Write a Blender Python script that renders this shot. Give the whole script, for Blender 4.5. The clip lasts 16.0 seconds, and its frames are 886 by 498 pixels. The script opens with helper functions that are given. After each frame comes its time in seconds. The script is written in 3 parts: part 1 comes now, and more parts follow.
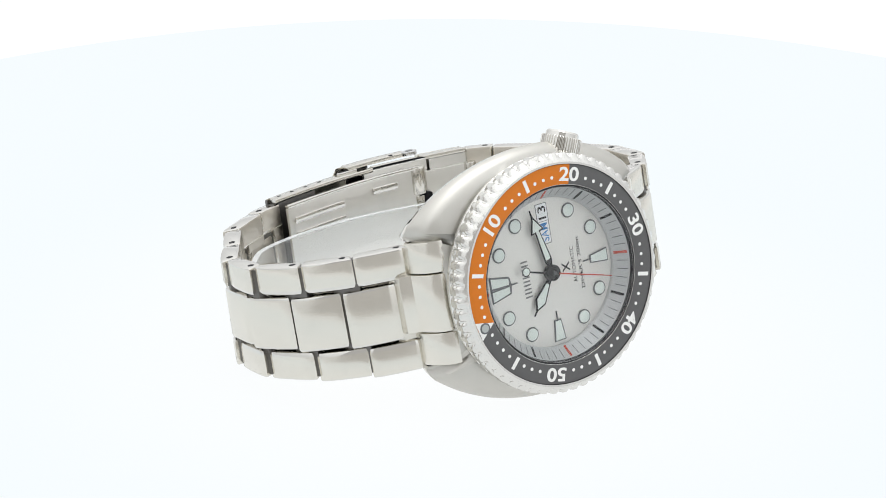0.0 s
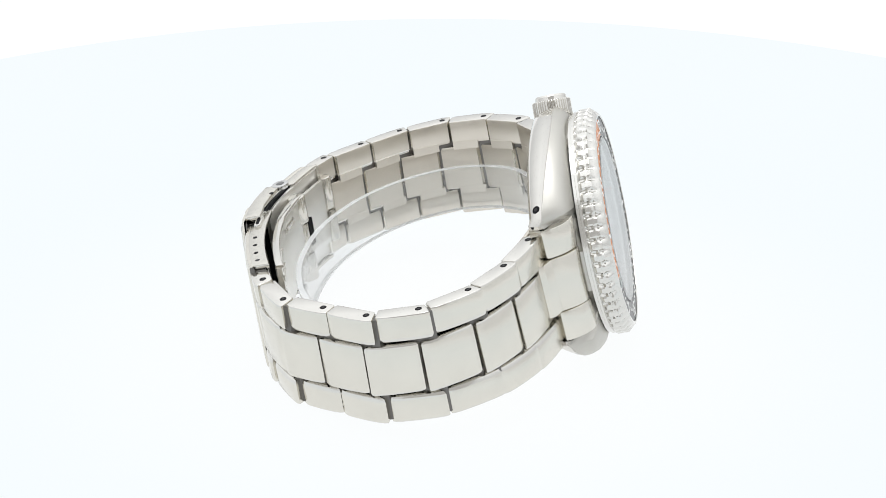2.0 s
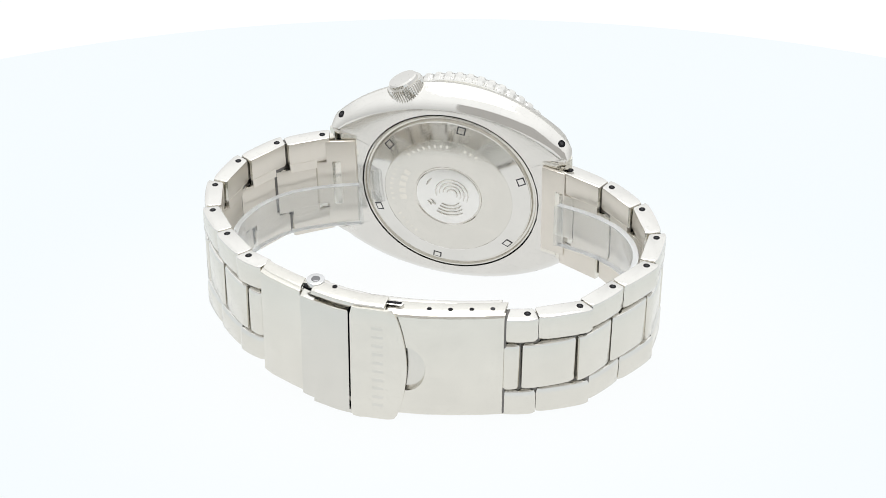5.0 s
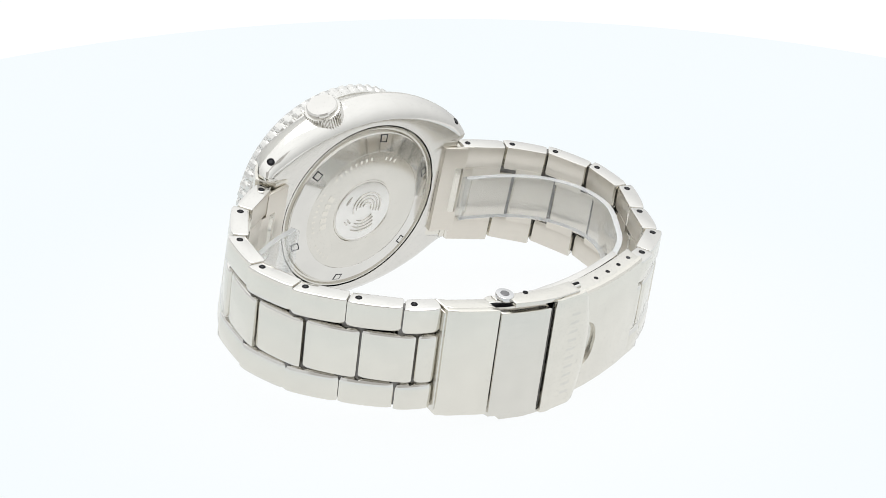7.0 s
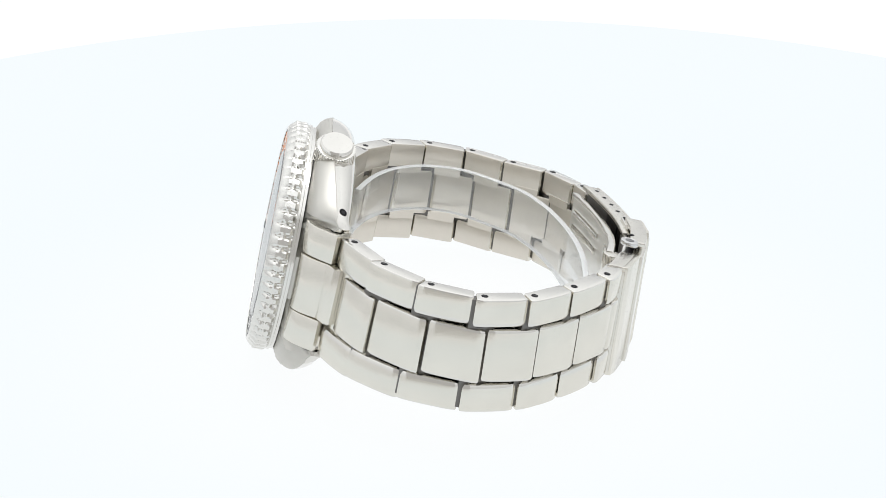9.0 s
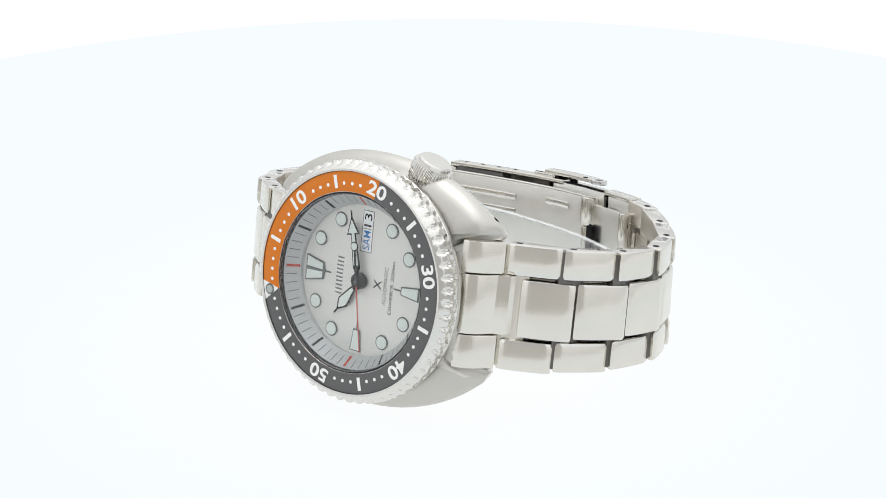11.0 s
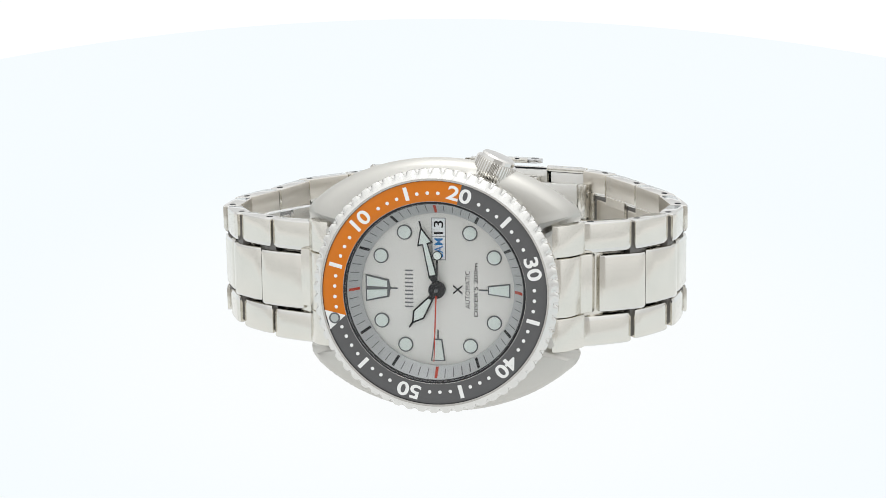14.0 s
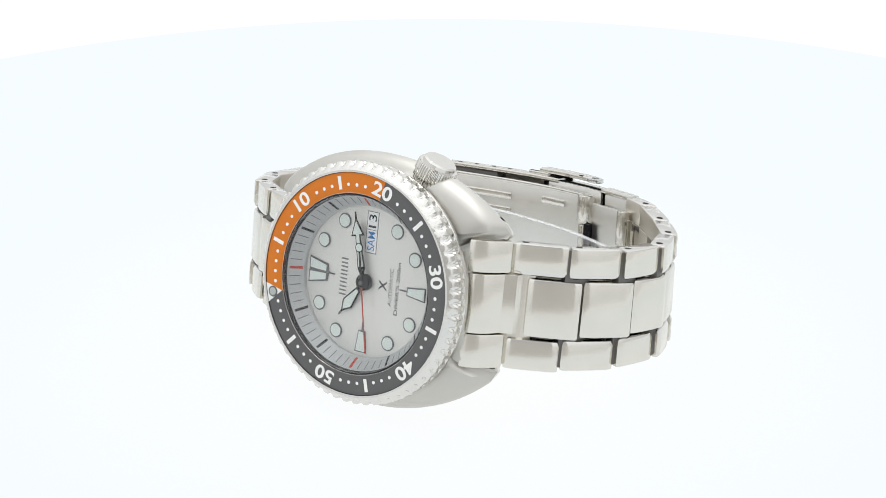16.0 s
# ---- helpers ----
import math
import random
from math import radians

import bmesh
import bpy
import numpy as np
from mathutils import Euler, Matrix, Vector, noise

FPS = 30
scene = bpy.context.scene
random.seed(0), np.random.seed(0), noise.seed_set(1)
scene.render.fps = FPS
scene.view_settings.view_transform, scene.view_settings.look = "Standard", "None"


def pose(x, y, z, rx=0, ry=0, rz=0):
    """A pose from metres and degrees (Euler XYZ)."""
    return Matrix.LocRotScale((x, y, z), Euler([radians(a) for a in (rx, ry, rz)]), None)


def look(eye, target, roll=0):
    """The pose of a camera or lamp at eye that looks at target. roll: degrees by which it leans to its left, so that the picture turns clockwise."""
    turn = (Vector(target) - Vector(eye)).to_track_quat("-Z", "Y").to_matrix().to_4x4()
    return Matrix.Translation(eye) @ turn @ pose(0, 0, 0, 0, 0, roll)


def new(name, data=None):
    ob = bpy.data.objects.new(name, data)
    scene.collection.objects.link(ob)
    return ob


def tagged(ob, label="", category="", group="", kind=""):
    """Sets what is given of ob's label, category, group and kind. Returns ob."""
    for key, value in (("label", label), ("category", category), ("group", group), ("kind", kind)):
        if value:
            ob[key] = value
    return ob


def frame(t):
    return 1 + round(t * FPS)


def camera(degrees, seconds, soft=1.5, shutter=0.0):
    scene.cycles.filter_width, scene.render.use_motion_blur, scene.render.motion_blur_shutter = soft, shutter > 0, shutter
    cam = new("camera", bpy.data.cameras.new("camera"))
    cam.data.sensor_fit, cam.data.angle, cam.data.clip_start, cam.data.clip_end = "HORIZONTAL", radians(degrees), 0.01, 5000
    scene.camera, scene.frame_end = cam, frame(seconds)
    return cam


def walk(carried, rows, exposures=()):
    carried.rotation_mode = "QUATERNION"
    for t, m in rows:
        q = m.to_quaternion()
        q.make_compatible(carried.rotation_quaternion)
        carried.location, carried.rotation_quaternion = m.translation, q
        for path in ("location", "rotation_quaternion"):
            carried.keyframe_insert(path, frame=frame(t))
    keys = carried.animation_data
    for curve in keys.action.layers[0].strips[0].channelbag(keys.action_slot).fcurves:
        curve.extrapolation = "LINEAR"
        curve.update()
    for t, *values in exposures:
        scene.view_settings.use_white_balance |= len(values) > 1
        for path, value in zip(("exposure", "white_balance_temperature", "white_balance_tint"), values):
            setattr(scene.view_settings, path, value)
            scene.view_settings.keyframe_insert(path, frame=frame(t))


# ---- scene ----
from mathutils.bvhtree import BVHTree

MM = 0.001
cam = camera(27.46, 16.0, soft=0.6)
EYE = (0.00016, -0.3115, 0.1529)
walk(cam, [(0.0, look(EYE, (0.00016, 0.0, 0.0177), -0.11)), (16.0, look(EYE, (0.00016, 0.0, 0.0177), -0.11))])

# turn of the table in degrees, second by second
TURNS = [(0, 32.51), (0.5, 43.4), (1, 56.41), (1.5, 69.39), (2, 83.44), (2.5, 96.54),
         (3, 110.51), (3.5, 123.41), (4, 137.45), (4.2, 142.86), (5.25, 171.27), (6.3, 199.67),
         (6.5, 205.02), (7, 218.81), (7.5, 231.7), (8, 245.66), (8.5, 258.67), (9, 272.71),
         (9.5, 285.67), (10, 298.74), (11.15, 325), (12.3, 342.28), (12.5, 344.54), (13, 349.32),
         (13.5, 352.07), (14, 349.92), (14.5, 345.78), (15, 339.9), (15.5, 333.09), (16, 324.33)]
REST = pose(0.00427, -0.03216, 0.02354, -13.377, 0, 0) @ pose(0, 0, 0, 0, -2.746, 0)   # how the watch lies on the table

# ---- light: unseen glowing dome added, open towards the camera, over a glowing table ----
world = bpy.data.worlds.new("studio")
world.use_nodes = True
world.node_tree.nodes["Background"].inputs[0].default_value = (1.0, 0.99, 0.97, 1)
world.node_tree.nodes["Background"].inputs[1].default_value = 0.58
scene.world = world


def soft_box(name, eye, target, w, h, watts):
    data = bpy.data.lights.new(name, "AREA")
    data.shape, data.size, data.size_y, data.energy = "RECTANGLE", w, h, watts
    ob = new(name, data)
    ob.matrix_basis = look(eye, target)
    return ob


# unseen area lamp added overhead to brighten upward faces
soft_box("added_top_fill", (0.0, 0.02, 0.47), (0, 0, 0.02), 0.3, 0.24, 0.5)


# ---- materials ----
def material(name):
    m = bpy.data.materials.new(name)
    m.use_nodes = True
    nt = m.node_tree
    return m, nt, nt.nodes["Principled BSDF"]


def node(nt, kind, **values):
    n = nt.nodes.new(kind)
    for k, v in values.items():
        n.inputs[k.replace("_", " ")].default_value = v
    return n


def metal(name, colour, rough, stretch=(1, 1, 1), grain=0.0, wear=0.08, bump=0.0):
    """Steel with fine brushing along one way, faint smudges and uneven gloss."""
    m, nt, b = material(name)
    b.inputs["Metallic"].default_value = 1.0
    co = nt.nodes.new("ShaderNodeTexCoord")
    mp = nt.nodes.new("ShaderNodeMapping")
    mp.inputs["Scale"].default_value = stretch
    nt.links.new(co.outputs["Object"], mp.inputs["Vector"])
    fine = node(nt, "ShaderNodeTexNoise", Scale=1.0, Detail=3.0)
    nt.links.new(mp.outputs[0], fine.inputs["Vector"])
    smudge = node(nt, "ShaderNodeTexNoise", Scale=190.0, Detail=3.0)
    nt.links.new(co.outputs["Object"], smudge.inputs["Vector"])
    add = nt.nodes.new("ShaderNodeMath")
    add.operation = "MULTIPLY_ADD"
    nt.links.new(fine.outputs["Fac"], add.inputs[0])
    add.inputs[1].default_value = grain
    nt.links.new(smudge.outputs["Fac"], add.inputs[2])
    ramp = nt.nodes.new("ShaderNodeMapRange")
    ramp.inputs["From Min"].default_value, ramp.inputs["From Max"].default_value = 0.3, 0.7 + grain
    ramp.inputs["To Min"].default_value, ramp.inputs["To Max"].default_value = max(rough - wear, 0.02), rough + wear
    nt.links.new(add.outputs[0], ramp.inputs["Value"])
    nt.links.new(ramp.outputs[0], b.inputs["Roughness"])
    mix = nt.nodes.new("ShaderNodeMix")
    mix.data_type = "RGBA"
    mix.inputs["A"].default_value = (*[c * 0.88 for c in colour], 1)
    mix.inputs["B"].default_value = (*colour, 1)
    nt.links.new(add.outputs[0], mix.inputs["Factor"])
    nt.links.new(mix.outputs["Result"], b.inputs["Base Color"])
    if bump:
        bp = node(nt, "ShaderNodeBump", Strength=bump, Distance=0.00002)
        nt.links.new(fine.outputs["Fac"], bp.inputs["Height"])
        nt.links.new(bp.outputs[0], b.inputs["Normal"])
    return m


def paint(name, colour, rough=0.4, metallic=0.0, spread=0.06, coat=0.0):
    m, nt, b = material(name)
    b.inputs["Roughness"].default_value = rough
    b.inputs["Metallic"].default_value = metallic
    b.inputs["Specular IOR Level"].default_value = 0.25
    b.inputs["Coat Weight"].default_value = coat
    co = nt.nodes.new("ShaderNodeTexCoord")
    n = node(nt, "ShaderNodeTexNoise", Scale=900.0, Detail=4.0)
    nt.links.new(co.outputs["Object"], n.inputs["Vector"])
    mix = nt.nodes.new("ShaderNodeMix")
    mix.data_type = "RGBA"
    mix.inputs["A"].default_value = (*[c * (1 - spread) for c in colour], 1)
    mix.inputs["B"].default_value = (*[min(c * (1 + spread), 1) for c in colour], 1)
    nt.links.new(n.outputs["Fac"], mix.inputs["Factor"])
    nt.links.new(mix.outputs["Result"], b.inputs["Base Color"])
    return m


def clear(name, tint, slant, gloss, haze=0.0):
    """A thin clear pane: it lets light straight through and shines more at a slant."""
    m = bpy.data.materials.new(name)
    m.use_nodes = True
    nt = m.node_tree
    nt.nodes.clear()
    out = nt.nodes.new("ShaderNodeOutputMaterial")
    mix = nt.nodes.new("ShaderNodeMixShader")
    tr = nt.nodes.new("ShaderNodeBsdfTransparent")
    tr.inputs[0].default_value = (*tint, 1)
    gl = nt.nodes.new("ShaderNodeBsdfGlossy")
    gl.inputs["Roughness"].default_value = gloss
    lw = nt.nodes.new("ShaderNodeLayerWeight")
    lw.inputs["Blend"].default_value = 0.5
    steep = nt.nodes.new("ShaderNodeMath")
    steep.operation = "POWER"
    steep.inputs[1].default_value = 2.3
    gain = nt.nodes.new("ShaderNodeMath")
    gain.operation = "MULTIPLY_ADD"
    gain.inputs[1].default_value, gain.inputs[2].default_value = slant, 0.025
    nt.links.new(lw.outputs["Facing"], steep.inputs[0])
    nt.links.new(steep.outputs[0], gain.inputs[0])
    nt.links.new(gain.outputs[0], mix.inputs[0])
    nt.links.new(tr.outputs[0], mix.inputs[1])
    nt.links.new(gl.outputs[0], mix.inputs[2])
    milk, cloudy = nt.nodes.new("ShaderNodeBsdfDiffuse"), nt.nodes.new("ShaderNodeMixShader")
    milk.inputs[0].default_value, cloudy.inputs[0].default_value = (0.9, 0.91, 0.92, 1), haze
    nt.links.new(mix.outputs[0], cloudy.inputs[1])
    nt.links.new(milk.outputs[0], cloudy.inputs[2])
    nt.links.new(cloudy.outputs[0], out.inputs[0])
    return m


def glowing(name, colour, strength):
    m, nt, b = material(name)
    b.inputs["Base Color"].default_value = (0.03, 0.03, 0.03, 1)
    b.inputs["Roughness"].default_value = 0.8
    b.inputs["Specular IOR Level"].default_value = 0.0
    b.inputs["Emission Color"].default_value = (*colour, 1)
    b.inputs["Emission Strength"].default_value = strength
    return m


STEEL = (0.76, 0.735, 0.672)
BRUSHED = metal("brushed_steel", STEEL, 0.21, (200, 200, 5000), 0.25, 0.03)
BRUSHED_TOP = metal("brushed_case_steel", (0.58, 0.567, 0.53), 0.42, (4000, 2500, 250), 0.35, 0.05, 0.02)
POLISHED = metal("polished_steel", (0.74, 0.725, 0.69), 0.09, (500, 500, 500), 0.2, 0.04)
RIM = metal("bezel_steel", (0.74, 0.73, 0.70), 0.17, (500, 500, 500), 0.2, 0.04)
SATIN = metal("satin_steel", (0.71, 0.69, 0.64), 0.19, (300, 300, 4000), 0.3, 0.05, 0.0)
UNDERSIDE = metal("satin_case_underside", (0.73, 0.712, 0.675), 0.24, (900, 900, 900), 0.3, 0.05)
# duller wrist-side steel, its warm inner shade put into the colour
INSIDE = metal("inner_shade_steel", (0.70, 0.66, 0.595), 0.34, (400, 400, 9000), 0.5, 0.06)
GUN = metal("shaded_polished_steel", (0.22, 0.22, 0.225), 0.15)
BLADE = metal("pressed_blade_steel", (0.84, 0.83, 0.80), 0.33, (300, 300, 2000), 0.3, 0.06)
CHROME = metal("mirror_polished_steel", (0.66, 0.66, 0.66), 0.05, (500, 500, 500), 0.2, 0.02)
# near-black tone that draws the shade of holes, slots and gaps
DARK = metal("recess_shade_steel", (0.022, 0.022, 0.024), 0.55)
# dark tone for the shade between links and inside the clasp
JOINT_SHADE = metal("joint_shade_steel", (0.19, 0.183, 0.175), 0.4)
PIN = metal("pin_steel", (0.06, 0.06, 0.063), 0.45)
ORANGE = paint("orange_enamel", (0.62, 0.165, 0.003), 0.5, 0.0, 0.05, 0.35)
GREY = paint("charcoal_enamel", (0.100, 0.099, 0.100), 0.5, 0.0, 0.08, 0.35)
WHITE = paint("white_print", (0.82, 0.82, 0.80), 0.5)
LUME = paint("pale_luminous_paint", (0.74, 0.80, 0.76), 0.6)
PIP = paint("grey_luminous_pip", (0.42, 0.45, 0.44), 0.4)
BLACK = paint("black_print", (0.02, 0.02, 0.022), 0.4)
RED = paint("red_print", (0.55, 0.07, 0.04), 0.4)
BLUE = paint("blue_print", (0.03, 0.22, 0.55), 0.5)
DIAL = paint("silver_grey_dial", (0.80, 0.785, 0.75), 0.42, 0.3, 0.03)
RING = paint("chapter_ring_grey", (0.55, 0.56, 0.565), 0.4, 0.25, 0.03)
FRAME = paint("gunmetal_rim", (0.16, 0.165, 0.17), 0.3, 0.8)
MARK = paint("grey_print", (0.2, 0.2, 0.2), 0.5)
CARD = paint("white_date_card", (0.86, 0.87, 0.88), 0.5)
GLASS = clear("crystal_glass", (0.98, 0.985, 0.985), 0.9, 0.02)
PLASTIC = clear("clear_plastic", (0.97, 0.975, 0.975), 0.6, 0.06, 0.05)
PLASTIC_EDGE = clear("milky_plastic_edge", (0.97, 0.975, 0.975), 0.6, 0.15, 0.45)


# ---- mesh helpers (millimetres in, metres out) ----
def part(name, bm, mat, parent, label="", sharp=28, origin=None):
    bmesh.ops.recalc_face_normals(bm, faces=bm.faces[:])
    o = Vector(origin or (0, 0, 0))
    for v in bm.verts:
        v.co = (v.co - o) * MM
    me = bpy.data.meshes.new(name)
    bm.to_mesh(me)
    bm.free()
    me.materials.append(mat)
    for f in me.polygons:
        f.use_smooth = True
    me.set_sharp_from_angle(angle=radians(sharp))
    ob = new(name, me)
    ob.parent = parent
    ob.location = o * MM
    up = parent
    while up is not None:
        ob.location -= up.location if up.parent else Vector()
        up = up.parent
    if label:
        ob["label"] = label
    return ob


def loft(bm, rings, caps=True, wrap=False):
    vs = [[bm.verts.new(q) for q in r] for r in rings]
    n = len(vs[0])
    pairs = list(zip(vs, vs[1:])) + ([(vs[-1], vs[0])] if wrap else [])
    for a, b in pairs:
        for i in range(n):
            j = (i + 1) % n
            bm.faces.new((a[i], a[j], b[j], b[i]))
    if caps and not wrap:
        bm.faces.new(vs[0])
        bm.faces.new(vs[-1][::-1])


def lathe(profile, seg=96, closed=False, centre=(0, 0)):
    """Turned about the watch's axis: profile of (radius, y)."""
    bm = bmesh.new()
    rings = []
    for r, y in profile:
        rings.append([(centre[0] - r * math.cos(2 * math.pi * k / seg), y, centre[1] + r * math.sin(2 * math.pi * k / seg)) for k in range(seg)])
    loft(bm, rings, caps=not closed, wrap=closed)
    return bm


def inset(poly, d):
    """The polygon moved inwards by d."""
    n, out = len(poly), []
    area = sum(poly[i][0] * poly[(i + 1) % n][1] - poly[(i + 1) % n][0] * poly[i][1] for i in range(n))
    s = 1 if area > 0 else -1
    for i in range(n):
        a, b, c = Vector(poly[i - 1]), Vector(poly[i]), Vector(poly[(i + 1) % n])
        e, f = (b - a).normalized(), (c - b).normalized()
        m = Vector((-e.y - f.y, e.x + f.x)) * s
        k = max(m.length, 0.6)
        out.append(tuple(b + m / k * d * min(2 / k, 1.4)))
    return out


def prism(poly, lo, hi, place, cut=0.15, cut_lo=None):
    """poly of (a, b) raised from lo to hi with small rounded edges; place(a, b, c) gives the point."""
    bm = bmesh.new()
    low = cut if cut_lo is None else cut_lo
    steps = [(low, lo), (low * 0.3, lo + low * 0.3), (0, lo + low), (0, hi - cut), (cut * 0.3, hi - cut * 0.3), (cut, hi)]
    if cut < 0.12:
        steps = [(low, lo), (0, lo + low), (0, hi - cut), (cut, hi)]
    loft(bm, [[place(a, b, c) for a, b in (inset(poly, d) if d else poly)] for d, c in steps])
    return bm


def polar(r, clock, y):
    """A point on the dial: clock in degrees from 12, clockwise."""
    a = radians(clock)
    return (-r * math.cos(a), y, r * math.sin(a))


def on_dial(clock, y):
    """place() for prism: a is across (clockwise), b is outwards, c is up from the face."""
    a0 = radians(clock)
    out, side = Vector((-math.cos(a0), 0, math.sin(a0))), Vector((math.sin(a0), 0, math.cos(a0)))
    return lambda a, b, c: out * b + side * a + Vector((0, y - c, 0))


def disc_poly(r, n=20, cx=0.0, cy=0.0):
    return [(cx + r * math.cos(2 * math.pi * k / n), cy + r * math.sin(2 * math.pi * k / n)) for k in range(n)]


def lettering(text, height, place, bold=0.0, width=1.0, span=None):
    """Built-in font as a thin mesh, centred; place(a, b, c)."""
    cu = bpy.data.curves.new("lettering", "FONT")
    cu.body, cu.size, cu.align_x, cu.align_y, cu.offset, cu.resolution_u = text, 1.0, "CENTER", "CENTER", bold, 4
    ob = new("lettering", cu)
    me = bpy.data.meshes.new_from_object(ob.evaluated_get(bpy.context.evaluated_depsgraph_get()))
    bpy.data.objects.remove(ob)
    bpy.data.curves.remove(cu)
    bm = bmesh.new()
    bm.from_mesh(me)
    bpy.data.meshes.remove(me)
    xs, ys = [v.co.x for v in bm.verts], [v.co.y for v in bm.verts]
    k = height / (max(ys) - min(ys))
    width = span / (max(xs) - min(xs)) / k if span else width
    mx, my = (max(xs) + min(xs)) / 2, (max(ys) + min(ys)) / 2
    for v in bm.verts:
        v.co = place((v.co.x - mx) * k * width, (v.co.y - my) * k, 0.0)
    return bm


# ---- the setting ----
def build_setting():
    floor = bmesh.new()
    for q in ((-0.8, -0.8), (0.8, -0.8), (0.8, 0.8), (-0.8, 0.8)):
        floor.verts.new((q[0] * 1000, q[1] * 1000, -12))
    floor.faces.new(floor.verts[:])
    # the floor's overexposed white is put in as glow
    m = glowing("glowing_white_floor", (1.0, 1.0, 1.0), 1.0)
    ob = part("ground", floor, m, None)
    tagged(ob, "plain white studio floor around the turntable, its overexposed white put in as glow", "floor", kind="structure")
    table = new("turntable")
    tagged(table, "round white turntable with its light put in as glow", "turntable")

    def turned(prof):
        bm = bmesh.new()
        loft(bm, [[(r * math.cos(2 * math.pi * k / 128), r * math.sin(2 * math.pi * k / 128), z) for k in range(128)] for r, z in prof])
        return bm

    # glow painted as a pool: brightest in the middle, cooler and dimmer outwards
    acrylic = glowing("glowing_platter", (0.9, 0.965, 1.0), 1.0)
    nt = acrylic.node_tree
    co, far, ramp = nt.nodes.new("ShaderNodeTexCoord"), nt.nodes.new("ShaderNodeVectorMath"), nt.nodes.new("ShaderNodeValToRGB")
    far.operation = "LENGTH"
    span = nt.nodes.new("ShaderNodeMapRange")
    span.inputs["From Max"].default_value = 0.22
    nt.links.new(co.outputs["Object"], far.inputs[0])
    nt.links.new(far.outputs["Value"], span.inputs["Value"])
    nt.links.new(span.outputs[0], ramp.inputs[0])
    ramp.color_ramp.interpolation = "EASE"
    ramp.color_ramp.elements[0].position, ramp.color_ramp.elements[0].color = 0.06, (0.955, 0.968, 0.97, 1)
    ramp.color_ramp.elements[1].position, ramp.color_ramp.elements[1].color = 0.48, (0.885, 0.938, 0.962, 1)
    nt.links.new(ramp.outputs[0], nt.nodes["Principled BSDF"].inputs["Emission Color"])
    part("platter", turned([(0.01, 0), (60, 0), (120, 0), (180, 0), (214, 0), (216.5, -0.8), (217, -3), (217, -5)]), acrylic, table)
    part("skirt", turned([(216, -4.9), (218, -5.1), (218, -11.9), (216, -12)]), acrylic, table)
    # unseen glowing dome added to light the watch, with a gap left in front
    bm = bmesh.new()
    R, cols, rows = 520.0, 48, 14
    vs = [[bm.verts.new((R * math.cos(e) * math.sin(a), -R * math.cos(e) * math.cos(a), R * math.sin(e) - 10))
           for a in (radians(360 * (i + 0.5) / cols) for i in range(cols + 1))] for e in (radians(90.0 * k / rows) for k in range(rows))]
    for k in range(rows - 1):
        for i in range(cols):
            if k < 7 and not 2 < i < cols - 4:   # gap towards the camera, a dimmer patch for the steel to reflect
                continue
            bm.faces.new((vs[k][i], vs[k][i + 1], vs[k + 1][i + 1], vs[k + 1][i]))
    dome_glow = glowing("added_glow_dome", (1.0, 1.0, 1.0), 1.0)   # glow set brighter towards the crown than at the foot
    nt = dome_glow.node_tree
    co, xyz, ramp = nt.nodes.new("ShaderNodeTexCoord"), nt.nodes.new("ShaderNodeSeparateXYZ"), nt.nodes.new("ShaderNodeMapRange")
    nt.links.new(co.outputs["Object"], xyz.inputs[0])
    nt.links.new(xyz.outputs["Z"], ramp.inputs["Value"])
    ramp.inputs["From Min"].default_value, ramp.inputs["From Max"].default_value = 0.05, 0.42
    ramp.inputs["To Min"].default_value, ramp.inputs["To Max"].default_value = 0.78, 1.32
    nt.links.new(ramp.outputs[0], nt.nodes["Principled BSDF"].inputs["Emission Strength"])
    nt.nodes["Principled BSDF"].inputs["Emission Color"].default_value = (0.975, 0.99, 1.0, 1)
    light_dome = part("backdrop", bm, dome_glow, None)
    tagged(light_dome, "white glowing dome added out of view to light the watch", "backdrop", kind="structure")
    return table


table = build_setting()

watch = new("wristwatch")
watch.matrix_basis = REST
tagged(watch, "steel diver's watch with grey dial and orange-grey bezel, on its side", "wristwatch")


# ---- the case ----
def outline(grow=0.0):
    """Cushion shape, a quarter mirrored four times, with the cut between the horns."""
    q = []
    for k in range(17):
        x = 22.0 * k / 16
        q.append((x, 22.4 * math.sqrt(1 - (x / 29.5) ** 2) + grow))
    q += [(23.2 + grow * 0.2, 13.9 + grow * 0.6), (23.8 + grow * 0.2, 12.9 + grow * 0.25), (24.05 + grow * 0.2, 12.0), (23.8 + grow * 0.2, 11.25), (20.9, 11.1), (20.3, 8.5), (20.2, 4.0), (20.2, 0.0)]
    up = q + [(x, -z) for x, z in q[-2::-1]]
    return up + [(-x, z) for x, z in up[-2:0:-1]]


